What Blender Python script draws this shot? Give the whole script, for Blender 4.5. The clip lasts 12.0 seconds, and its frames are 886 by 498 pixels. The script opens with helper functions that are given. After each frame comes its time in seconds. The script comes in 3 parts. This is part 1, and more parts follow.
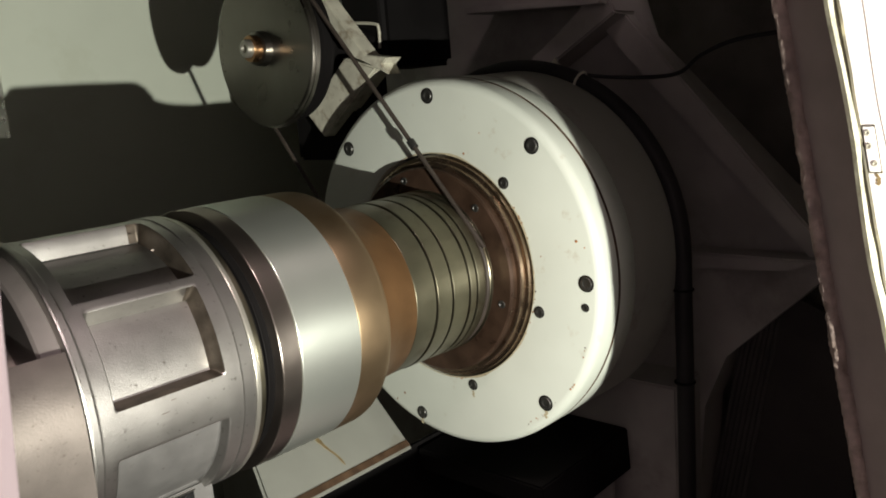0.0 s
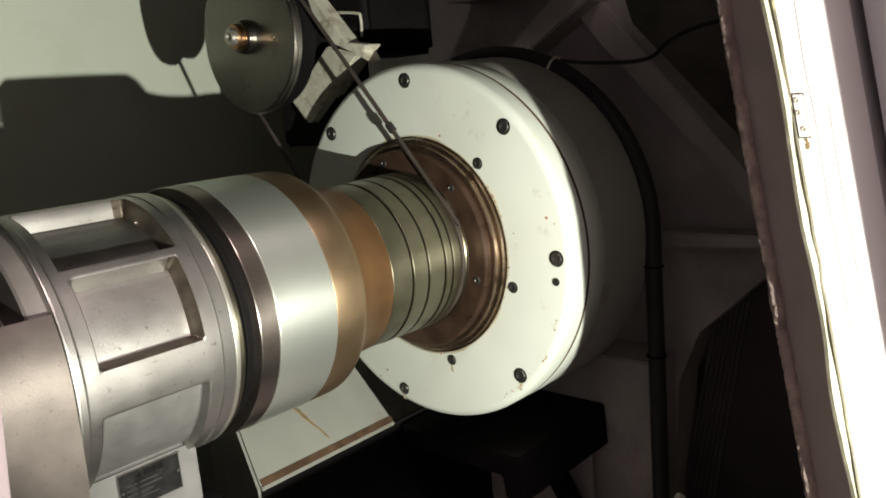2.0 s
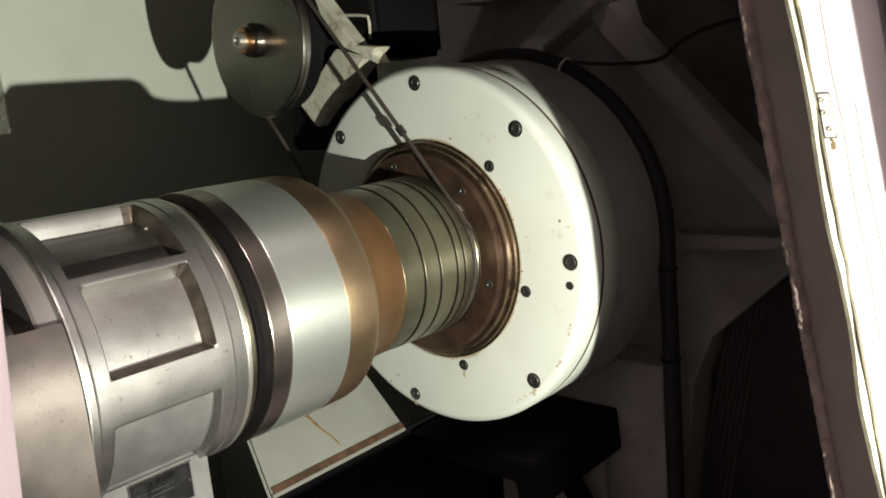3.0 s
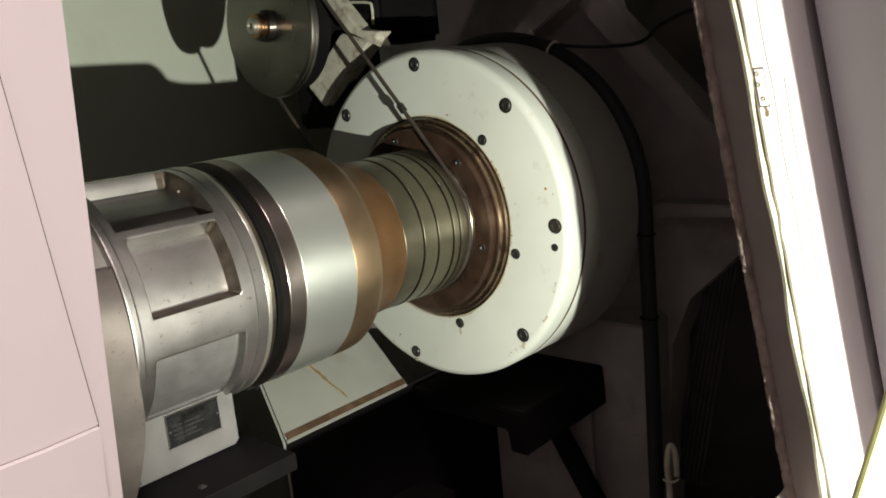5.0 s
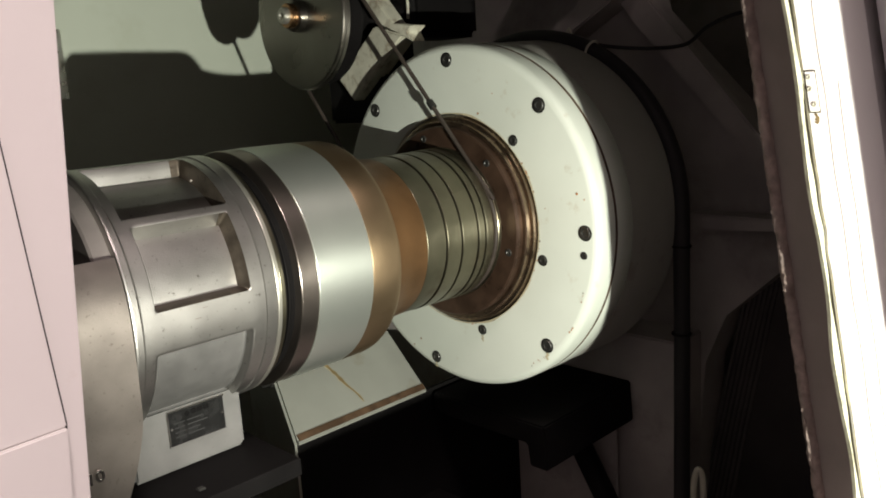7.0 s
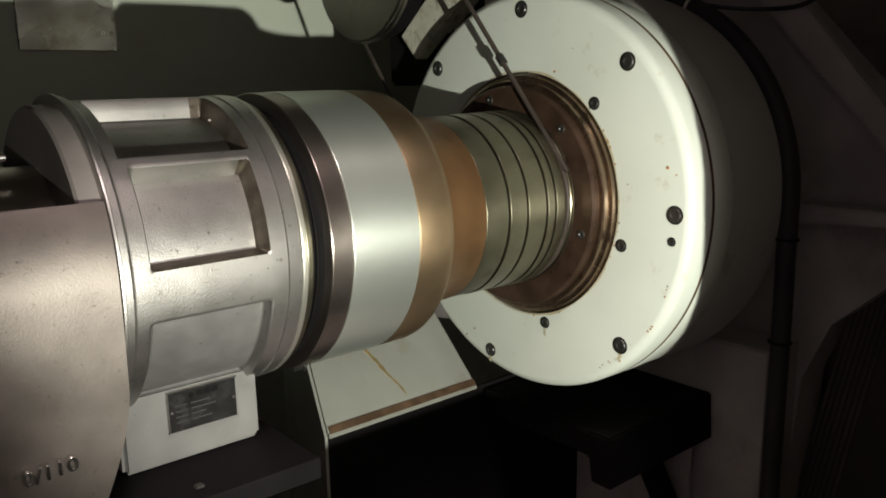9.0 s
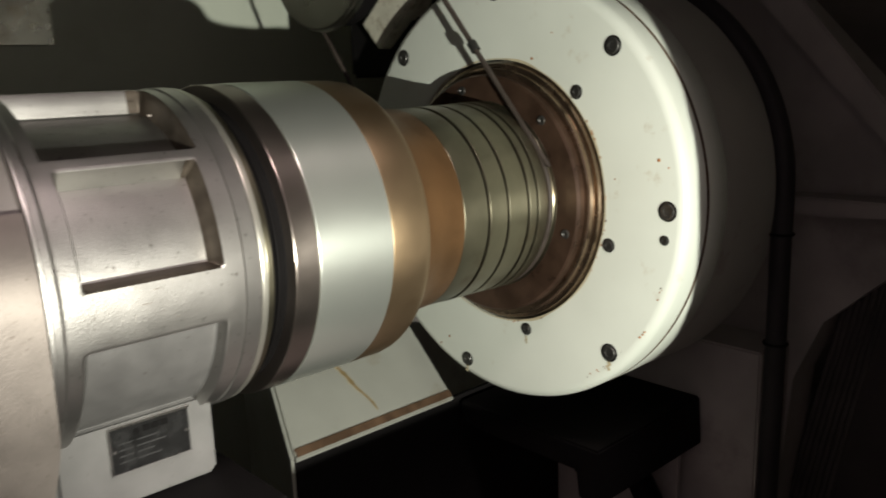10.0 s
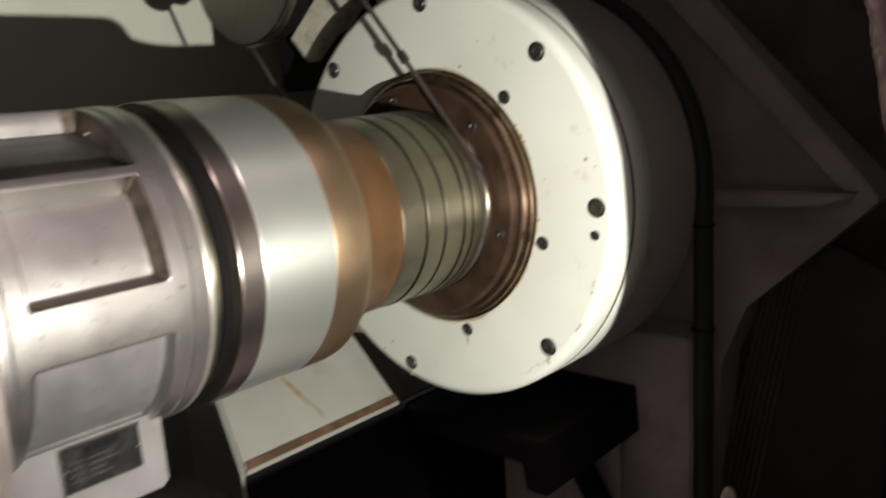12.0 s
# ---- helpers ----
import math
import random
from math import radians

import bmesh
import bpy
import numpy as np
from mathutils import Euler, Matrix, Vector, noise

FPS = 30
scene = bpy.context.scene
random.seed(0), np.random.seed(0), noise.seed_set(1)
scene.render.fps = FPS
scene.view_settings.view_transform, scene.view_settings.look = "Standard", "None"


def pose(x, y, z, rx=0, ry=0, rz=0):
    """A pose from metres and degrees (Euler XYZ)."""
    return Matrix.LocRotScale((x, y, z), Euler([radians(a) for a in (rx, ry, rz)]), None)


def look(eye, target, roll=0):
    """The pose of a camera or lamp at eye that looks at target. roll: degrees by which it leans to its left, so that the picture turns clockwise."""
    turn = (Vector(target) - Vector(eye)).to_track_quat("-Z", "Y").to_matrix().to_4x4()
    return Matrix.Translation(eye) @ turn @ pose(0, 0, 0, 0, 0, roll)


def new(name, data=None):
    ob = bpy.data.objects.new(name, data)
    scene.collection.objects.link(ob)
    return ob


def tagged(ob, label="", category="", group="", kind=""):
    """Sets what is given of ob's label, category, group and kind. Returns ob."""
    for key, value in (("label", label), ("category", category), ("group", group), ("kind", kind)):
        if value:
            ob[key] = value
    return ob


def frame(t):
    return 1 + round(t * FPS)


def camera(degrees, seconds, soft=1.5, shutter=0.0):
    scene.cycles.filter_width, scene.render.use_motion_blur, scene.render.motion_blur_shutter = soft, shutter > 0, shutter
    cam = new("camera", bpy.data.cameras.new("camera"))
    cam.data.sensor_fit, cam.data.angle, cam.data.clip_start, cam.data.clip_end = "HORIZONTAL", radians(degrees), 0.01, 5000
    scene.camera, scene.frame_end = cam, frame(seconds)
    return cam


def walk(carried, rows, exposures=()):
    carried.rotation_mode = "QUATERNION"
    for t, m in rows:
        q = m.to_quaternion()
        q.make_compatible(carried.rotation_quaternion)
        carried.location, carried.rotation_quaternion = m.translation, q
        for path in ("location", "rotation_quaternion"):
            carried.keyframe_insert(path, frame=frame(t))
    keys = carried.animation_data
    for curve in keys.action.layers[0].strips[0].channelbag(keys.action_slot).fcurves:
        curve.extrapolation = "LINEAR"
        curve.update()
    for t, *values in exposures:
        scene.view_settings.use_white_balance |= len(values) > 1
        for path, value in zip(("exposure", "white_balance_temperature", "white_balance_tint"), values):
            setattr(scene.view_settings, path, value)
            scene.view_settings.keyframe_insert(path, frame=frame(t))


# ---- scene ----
cam = camera(57.7, 12.0, soft=1.8, shutter=0.4)
EXPOSURES = [(0, 0.0, 6500, 12), (1.5, 0.25, 6500, 11), (3.2, 0.25, 6500, 11), (5.0, 0.0, 6500, 10), (8.0, 0.0, 6500, 9), (9.0, -0.1, 6500, 9), (10, -0.1, 6500, 11), (10.5, 0.15, 6500, 15), (11.0, 0.3, 6500, 17), (12.0, 0.2, 6500, 18)]
PATH = [
    (0, (-0.564, -0.522, 1.167), (0.883, 0.804, 0.786), -4.5),
    (0.5, (-0.593, -0.525, 1.174), (0.893, 0.753, 0.775), -5.7),
    (1, (-0.595, -0.539, 1.158), (0.917, 0.718, 0.787), -4.9),
    (1.5, (-0.566, -0.552, 1.147), (0.909, 0.744, 0.768), -4.5),
    (2, (-0.574, -0.557, 1.153), (0.874, 0.768, 0.766), -4.9),
    (2.5, (-0.566, -0.552, 1.146), (0.854, 0.806, 0.773), -5.5),
    (3, (-0.572, -0.546, 1.153), (0.87, 0.787, 0.774), -5.3),
    (4.8, (-0.627, -0.604, 1.148), (0.801, 0.734, 0.732), -5.5),
    (5, (-0.627, -0.601, 1.147), (0.804, 0.734, 0.736), -5.5),
    (5.5, (-0.619, -0.606, 1.15), (0.805, 0.742, 0.755), -5.4),
    (6, (-0.621, -0.607, 1.156), (0.807, 0.738, 0.766), -4.9),
    (6.5, (-0.613, -0.598, 1.15), (0.792, 0.768, 0.754), -4.4),
    (6.7, (-0.608, -0.594, 1.144), (0.784, 0.785, 0.746), -4.1),
    (8.3, (-0.544, -0.552, 1.134), (0.742, 0.933, 0.763), -1.9),
    (8.5, (-0.543, -0.54, 1.111), (0.744, 0.951, 0.761), -2.2),
    (9, (-0.527, -0.519, 1.104), (0.726, 0.986, 0.696), -1.1),
    (9.5, (-0.509, -0.511, 1.104), (0.708, 1.021, 0.69), -0.9),
    (10, (-0.498, -0.47, 1.099), (0.826, 0.969, 0.679), -1.9),
    (10.5, (-0.464, -0.439, 1.105), (1.026, 0.836, 0.713), -2.6),
    (11, (-0.458, -0.437, 1.122), (1.101, 0.766, 0.769), -2.8),
    (11.5, (-0.46, -0.438, 1.12), (1.119, 0.74, 0.774), -3.1),
    (12, (-0.513, -0.478, 1.097), (0.932, 0.846, 0.697), -3.8),
]
walk(cam, [(t, look(eye, target, roll)) for t, eye, target, roll in PATH], EXPOSURES)

# ---- light: a hand torch beside the camera, dim workshop light all round ----
TORCH = (-0.46, -0.93, 0.925)
lamp_data = bpy.data.lights.new("hand_torch", "SPOT")
lamp_data.energy, lamp_data.spot_size, lamp_data.spot_blend, lamp_data.shadow_soft_size = 60.0, radians(58), 0.6, 0.006
lamp_data.color = (1.0, 0.99, 0.87)
torch = new("hand_torch", lamp_data)
torch.matrix_world = look(TORCH, (0.02, 0.0, 1.06))
world = bpy.data.worlds.new("workshop")
scene.world = world
world.use_nodes = True
world.node_tree.nodes["Background"].inputs[0].default_value = (1.0, 0.80, 0.81, 1)
world.node_tree.nodes["Background"].inputs[1].default_value = 0.32
ceiling_lamp = bpy.data.lights.new("workshop_lamp", "AREA")
ceiling_lamp.energy, ceiling_lamp.size, ceiling_lamp.color = 72.0, 0.6, (1.0, 0.82, 0.80)
new("workshop_lamp", ceiling_lamp).matrix_world = look((-0.7, -1.3, 3.3), (-0.6, -0.4, 1.0))


# ---- materials ----
def mat(name, base, rough=0.5, metal=0.0, vary=0.15, scale=30.0, bump=0.1, bump_scale=300.0, stain=None, stain_scale=9.0, stain_amount=0.0, aniso=None, spec=0.5, brushed=0.0, mottle=0.08):
    """A surface with fine grain, coarse variation, relief and stains."""
    m = bpy.data.materials.new(name)
    m.use_nodes = True
    nt = m.node_tree
    nd, lk = nt.nodes, nt.links
    b = nd["Principled BSDF"]
    b.inputs["Metallic"].default_value = metal
    b.inputs["Specular IOR Level"].default_value = spec
    if brushed:
        tangent = nd.new("ShaderNodeTangent")
        tangent.direction_type, tangent.axis = "RADIAL", "X"
        lk.new(tangent.outputs[0], b.inputs["Tangent"])
        b.inputs["Anisotropic"].default_value, b.inputs["Anisotropic Rotation"].default_value = brushed, 0.25
    co = nd.new("ShaderNodeTexCoord")
    n1 = nd.new("ShaderNodeTexNoise")
    n1.inputs["Scale"].default_value, n1.inputs["Detail"].default_value = scale, 6
    lk.new(co.outputs["Object"], n1.inputs["Vector"])
    ramp = nd.new("ShaderNodeMapRange")
    ramp.inputs[1].default_value, ramp.inputs[2].default_value = 0.3, 0.7
    ramp.inputs[3].default_value, ramp.inputs[4].default_value = 1 - vary, 1 + vary
    lk.new(n1.outputs[0], ramp.inputs[0])
    mul = nd.new("ShaderNodeVectorMath")
    mul.operation = "SCALE"
    mul.inputs[0].default_value = base
    lk.new(ramp.outputs[0], mul.inputs["Scale"])
    colour = mul.outputs[0]
    if stain:
        n2 = nd.new("ShaderNodeTexNoise")
        n2.inputs["Scale"].default_value, n2.inputs["Detail"].default_value = stain_scale, 8
        n2.inputs["Roughness"].default_value = 0.65
        lk.new(co.outputs["Object"], n2.inputs["Vector"])
        r2 = nd.new("ShaderNodeMapRange")
        r2.inputs[1].default_value, r2.inputs[2].default_value = 0.66 - stain_amount * 0.3, 0.74
        lk.new(n2.outputs[0], r2.inputs[0])
        mix = nd.new("ShaderNodeMix")
        mix.data_type = "RGBA"
        lk.new(r2.outputs[0], mix.inputs[0])
        lk.new(colour, mix.inputs[6])
        mix.inputs[7].default_value = (*stain, 1)
        colour = mix.outputs[2]
    lk.new(colour, b.inputs["Base Color"])
    n3 = nd.new("ShaderNodeTexNoise")
    n3.inputs["Scale"].default_value, n3.inputs["Detail"].default_value = bump_scale, 4
    stretch = nd.new("ShaderNodeMapping")
    if aniso:
        stretch.inputs["Scale"].default_value = aniso
    lk.new(co.outputs["Object"], stretch.inputs[0])
    lk.new(stretch.outputs[0], n3.inputs["Vector"])
    bp = nd.new("ShaderNodeBump")
    bp.inputs["Strength"].default_value, bp.inputs["Distance"].default_value = bump, 0.0006
    lk.new(n3.outputs[0], bp.inputs["Height"])
    lk.new(bp.outputs[0], b.inputs["Normal"])
    r3 = nd.new("ShaderNodeMapRange")
    r3.inputs[1].default_value, r3.inputs[2].default_value = 0.3, 0.7
    r3.inputs[3].default_value, r3.inputs[4].default_value = max(0.04, rough - mottle), min(1, rough + mottle)
    lk.new(n1.outputs[0], r3.inputs[0])
    lk.new(r3.outputs[0], b.inputs["Roughness"])
    return m


TURN_MARKS = (14.0, 0.25, 0.25)
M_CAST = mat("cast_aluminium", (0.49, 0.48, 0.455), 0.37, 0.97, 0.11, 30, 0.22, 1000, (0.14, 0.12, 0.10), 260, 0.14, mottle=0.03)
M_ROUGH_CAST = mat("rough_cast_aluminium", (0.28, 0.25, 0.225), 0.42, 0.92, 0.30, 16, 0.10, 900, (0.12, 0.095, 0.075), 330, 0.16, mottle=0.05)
# smoother metal, darkened to carry the shade low on the housing
M_BLOCK = mat("shaded_smooth_aluminium", (0.20, 0.196, 0.19), 0.60, 0.6, 0.12, 60, 0.12, 1300, (0.11, 0.10, 0.09), 240, 0.14, mottle=0.04)
M_STEEL = mat("turned_steel", (0.58, 0.57, 0.50), 0.36, 0.85, 0.05, 20, 0.06, 500, None, 9, 0, TURN_MARKS, 0.5, 0.5, 0.04)
M_SLEEVE = mat("ground_steel_sleeve", (0.74, 0.79, 0.72), 0.33, 0.86, 0.03, 14, 0.06, 500, None, 9, 0, TURN_MARKS, 0.5, 0.65, 0.03)
M_DARK_STEEL = mat("oiled_dark_steel", (0.38, 0.335, 0.30), 0.32, 0.97, 0.08, 25, 0.06, 500, None, 9, 0, TURN_MARKS, 0.5, 0.6, 0.04)
M_BRONZE = mat("bronze", (0.29, 0.21, 0.125), 0.38, 0.88, 0.08, 25, 0.08, 500, (0.24, 0.16, 0.085), 14, 0.2, TURN_MARKS, 0.5, 0.5, 0.05)
M_COPPER = mat("rust_tinted_steel_neck", (0.265, 0.142, 0.064), 0.38, 0.88, 0.15, 30, 0.08, 500, (0.18, 0.095, 0.042), 14, 0.4, TURN_MARKS, 0.5, 0.5, 0.05)
M_THREAD = mat("oiled_thread_steel", (0.225, 0.21, 0.15), 0.33, 0.97, 0.12, 40, 0.08, 500, (0.15, 0.11, 0.065), 18, 0.3, TURN_MARKS, 0.5, 0.5, 0.05)
M_RUST = mat("rusty_oiled_steel", (0.070, 0.042, 0.028), 0.32, 0.5, 0.35, 40, 0.18, 260, (0.032, 0.018, 0.012), 30, 0.5)
M_NUT_RIM = mat("oil_stained_steel_rim", (0.25, 0.185, 0.13), 0.25, 0.95, 0.2, 45, 0.10, 300, (0.11, 0.055, 0.03), 55, 0.4, mottle=0.06)
M_CORD = mat("dark_round_cord", (0.045, 0.036, 0.030), 0.5, 0, 0.2, 60, 0.1, 300, spec=0.3)
M_FOLD = mat("grimed_way_cover", (0.075, 0.068, 0.066), 0.6, 0, 0.3, 20, 0.2, 120, spec=0.25)
M_BELLOWS = mat("dark_way_cover_sheet", (0.045, 0.039, 0.038), 0.6, 0, 0.35, 9, 0.2, 120, (0.025, 0.021, 0.02), 6, 0.4, spec=0.25)
# oily metal for pocket walls, with their shade in the colour too
M_POCKET = mat("shaded_oily_casting", (0.115, 0.095, 0.075), 0.45, 0.75, 0.3, 90, 0.2, 900, (0.05, 0.04, 0.03), 120, 0.4)
M_RUBBER = mat("black_rubber", (0.022, 0.020, 0.021), 0.55, 0, 0.2, 40, 0.1, 300, spec=0.25)
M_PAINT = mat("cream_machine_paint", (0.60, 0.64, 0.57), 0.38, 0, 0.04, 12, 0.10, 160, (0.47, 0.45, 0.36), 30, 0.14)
# cream paint darkened for the weaker light on the guard, with brown stains
M_GUARD = mat("dimmed_cream_paint", (0.26, 0.265, 0.235), 0.42, 0, 0.07, 20, 0.10, 160, (0.20, 0.18, 0.135), 16, 0.3)
M_PAINT_WORN = mat("worn_cream_paint", (0.50, 0.49, 0.40), 0.45, 0, 0.18, 40, 0.25, 200, (0.15, 0.10, 0.055), 70, 0.55)
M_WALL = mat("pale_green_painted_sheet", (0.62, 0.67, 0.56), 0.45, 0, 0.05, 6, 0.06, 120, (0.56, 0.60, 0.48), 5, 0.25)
M_HEAD = mat("grey_cast_iron_paint", (0.34, 0.31, 0.30), 0.55, 0, 0.18, 14, 0.25, 120, (0.20, 0.175, 0.165), 9, 0.35)
# the cover's cream paint again, darkened as the nose's shaded copy
M_NOSE = mat("shaded_cream_paint", (0.30, 0.295, 0.265), 0.45, 0, 0.06, 14, 0.12, 160, (0.21, 0.19, 0.16), 20, 0.2)
M_DARK_DIRTY = mat("darkened_grimed_iron", (0.22, 0.195, 0.185), 0.5, 0, 0.3, 12, 0.3, 90, (0.10, 0.088, 0.08), 7, 0.5)
# blacker than oiled steel: shade low in the machine is in the colour
M_BLACK = mat("shaded_black_oily_steel", (0.006, 0.0055, 0.0055), 0.65, 0.0, 0.3, 15, 0.2, 120, spec=0.08)
M_PANEL = mat("white_enamelled_sheet", (0.76, 0.73, 0.71), 0.40, 0, 0.03, 7, 0.04, 120, (0.66, 0.60, 0.55), 14, 0.15)
M_GREY_PANEL = mat("grey_door_paint", (0.60, 0.58, 0.62), 0.45, 0, 0.04, 9, 0.08, 200)
M_FOAM = mat("dirty_foam_seal", (0.23, 0.18, 0.158), 0.95, 0, 0.35, 90, 1.0, 260, (0.10, 0.068, 0.05), 80, 0.5)
M_BAND = mat("brown_grimed_flange", (0.24, 0.20, 0.185), 0.7, 0, 0.15, 30, 0.2, 150)
M_SEALANT = mat("yellowed_sealant", (0.62, 0.62, 0.46), 0.6, 0, 0.25, 60, 0.5, 120, (0.17, 0.15, 0.08), 45, 0.45)
M_SCREW = mat("blackened_screw", (0.07, 0.07, 0.065), 0.38, 0.7, 0.2, 60, 0.1, 300)
M_PULLEY = mat("dull_turned_pulley_steel", (0.275, 0.26, 0.23), 0.30, 1.0, 0.08, 25, 0.06, 500, None, 20, 0.2, TURN_MARKS, 0.5, 0.5, 0.04)
M_BRASS = mat("brass_collar", (0.50, 0.30, 0.16), 0.32, 1.0, 0.12, 60, 0.1, 300)
M_PLATE = mat("etched_nameplate", (0.045, 0.045, 0.045), 0.24, 0.7, 0.25, 90, 0.10, 300)
M_CHROME = mat("bright_metal", (0.75, 0.74, 0.72), 0.22, 1.0, 0.05, 40, 0.05, 300)
# grime along the sealant, and the painted shadow round the catch plate
M_GRIME_SHADE = mat("dark_grime_and_shade", (0.09, 0.078, 0.045), 0.6, 0, 0.4, 80, 0.3, 200, (0.30, 0.28, 0.17), 40, 0.35)
M_MARK = mat("pale_etched_marks", (0.065, 0.065, 0.065), 0.4, 0.4, 0.1, 60, 0.05, 300)
M_SEAM = mat("rusty_joint", (0.075, 0.045, 0.026), 0.7, 0, 0.4, 60, 0.3, 200, spec=0.2)
M_STAIN = mat("rust_run", (0.20, 0.145, 0.065), 0.6, 0, 0.35, 90, 0.2, 200, (0.10, 0.06, 0.028), 120, 0.5)
M_HALO = mat("olive_stain", (0.36, 0.335, 0.24), 0.5, 0, 0.2, 90, 0.1, 200)
M_CABLE = mat("pale_cable", (0.5, 0.47, 0.40), 0.5, 0, 0.15, 40, 0.1, 200)
M_FLOOR = mat("workshop_concrete", (0.25, 0.24, 0.23), 0.8, 0, 0.2, 5, 0.3, 80)
M_TRIM = mat("olive_rubber_trim", (0.36, 0.38, 0.16), 0.5, 0, 0.15, 40, 0.1, 200)
M_SPECK = mat("rust_speck", (0.30, 0.13, 0.04), 0.6, 0, 0.4, 300, 0.2, 200)
M_PLAQUE = mat("polished_tin_plaque", (0.74, 0.76, 0.68), 0.26, 1.0, 0.10, 20, 0.35, 22, (0.45, 0.42, 0.33), 12, 0.3)

AX_Z = 1.0  # height of the spindle's axis; it lies along x at y = 0


# ---- mesh helpers ----
def part(name, bm, material, parent=None, label="", smooth=True, sharp=32):
    me = bpy.data.meshes.new(name)
    bmesh.ops.recalc_face_normals(bm, faces=bm.faces)
    bm.to_mesh(me)
    bm.free()
    me.materials.append(material)
    if smooth:
        me.shade_smooth()
        me.set_sharp_from_angle(angle=radians(sharp))
    ob = new(name, me)
    ob.parent = parent
    return tagged(ob, label)


def thing(name, label, category, group="", kind="", at=(0, 0, 0)):
    ob = new(name)
    ob.empty_display_size = 0.02
    return tagged(ob, label, category, group, kind)


def lathe(profile, seg=128, closed=True, z=AX_Z, y=0.0):
    """A solid of revolution round the spindle's axis from (x, radius) pairs."""
    bm = bmesh.new()
    rings = []
    for x, r in profile:
        if r < 1e-6:
            rings.append([bm.verts.new((x, y, z))])
        else:
            rings.append([bm.verts.new((x, y - r * math.cos(2 * math.pi * i / seg), z + r * math.sin(2 * math.pi * i / seg))) for i in range(seg)])
    pairs = list(zip(rings, rings[1:])) + ([(rings[-1], rings[0])] if closed else [])
    for a, b in pairs:
        for i in range(seg):
            j = (i + 1) % seg
            va = [a[0]] if len(a) == 1 else [a[i], a[j]]
            vb = [b[0]] if len(b) == 1 else [b[j], b[i]]
            if len(va) + len(vb) > 2:
                bm.faces.new(va + vb)
    return bm


def rounded(x0, x1, r_in, r_out, e=0.001):
    """The section of a ring with eased outer edges."""
    return [(x0, r_in), (x0, r_out - e), (x0 + e * 0.3, r_out - e * 0.3), (x0 + e, r_out), (x1 - e, r_out), (x1 - e * 0.3, r_out - e * 0.3), (x1, r_out - e), (x1, r_in)]


def box(x0, x1, y0, y1, z0, z1, bevel=0.002, segs=2):
    bm = bmesh.new()
    bmesh.ops.create_cube(bm, size=1)
    for v in bm.verts:
        v.co = ((x0 + x1) / 2 + v.co.x * (x1 - x0), (y0 + y1) / 2 + v.co.y * (y1 - y0), (z0 + z1) / 2 + v.co.z * (z1 - z0))
    if bevel:
        bmesh.ops.bevel(bm, geom=bm.edges[:], offset=bevel, segments=segs, affect="EDGES")
    return bm


def prism(outline, a, b, place, bevel=0.0):
    """A flat outline (u, v) given thickness from a to b; place(u, v, w) gives the point."""
    bm = bmesh.new()
    lo = [bm.verts.new(place(u, v, a)) for u, v in outline]
    hi = [bm.verts.new(place(u, v, b)) for u, v in outline]
    bm.faces.new(lo)
    bm.faces.new(hi[::-1])
    for i in range(len(lo)):
        j = (i + 1) % len(lo)
        bm.faces.new((lo[i], hi[i], hi[j], lo[j]))
    if bevel:
        bmesh.ops.recalc_face_normals(bm, faces=bm.faces)
        bmesh.ops.bevel(bm, geom=bm.edges[:], offset=bevel, segments=2, affect="EDGES")
    return bm


def yz(u, v, w):
    return (w, u, v)


def upright(dx, dy):
    """Places an (x, y) outline taken at height 1.1 along a leaning upright."""
    return lambda u, v, w: (u + dx * (w - 1.1), v + dy * (w - 1.1), w)


def tube(points, radius, seg=12, caps=True):
    """A round bar or cable through the points, smoothed."""
    pts = [Vector(p) for p in points]
    fine = []
    for i in range(len(pts) - 1):
        p0, p1, p2, p3 = pts[max(i - 1, 0)], pts[i], pts[i + 1], pts[min(i + 2, len(pts) - 1)]
        for k in range(8):
            t = k / 8
            fine.append(0.5 * ((2 * p1) + (p2 - p0) * t + (2 * p0 - 5 * p1 + 4 * p2 - p3) * t * t + (3 * p1 - p0 - 3 * p2 + p3) * t ** 3))
    fine.append(pts[-1])
    bm = bmesh.new()
    rings = []
    side = Vector((0.31, 0.17, 0.93))
    for i, p in enumerate(fine):
        d = (fine[min(i + 1, len(fine) - 1)] - fine[max(i - 1, 0)]).normalized()
        u = (side - d * side.dot(d)).normalized()
        v = d.cross(u)
        side = u
        rings.append([bm.verts.new(p + radius * (math.cos(2 * math.pi * k / seg) * u + math.sin(2 * math.pi * k / seg) * v)) for k in range(seg)])
    for a, b in zip(rings, rings[1:]):
        for k in range(seg):
            bm.faces.new((a[k], a[(k + 1) % seg], b[(k + 1) % seg], b[k]))
    if caps:
        bm.faces.new(rings[0])
        bm.faces.new(rings[-1][::-1])
    return bm


def wavy_run(a, b, width, seed, place, steps=26):
    """A thin dried run of uneven width that wanders a little."""
    bm = bmesh.new()
    rows = []
    for i in range(steps + 1):
        u = a + (b - a) * i / steps
        mid = width * 1.1 * noise.noise(Vector((u * 4, seed, 0)))
        half = width * (0.45 + 0.55 * abs(noise.noise(Vector((u * 9, seed, 7)))) * 1.6) * min(1, 0.15 + 5 * (1 - i / steps), 0.3 + 6 * i / steps)
        rows.append([bm.verts.new(place(u, mid - half)), bm.verts.new(place(u, mid + half))])
    for p, q in zip(rows, rows[1:]):
        bm.faces.new((p[0], p[1], q[1], q[0]))
    return bm


def ease(v, lo, hi):
    t = min(1, max(0, (v - lo) / (hi - lo)))
    return t * t * (3 - 2 * t)


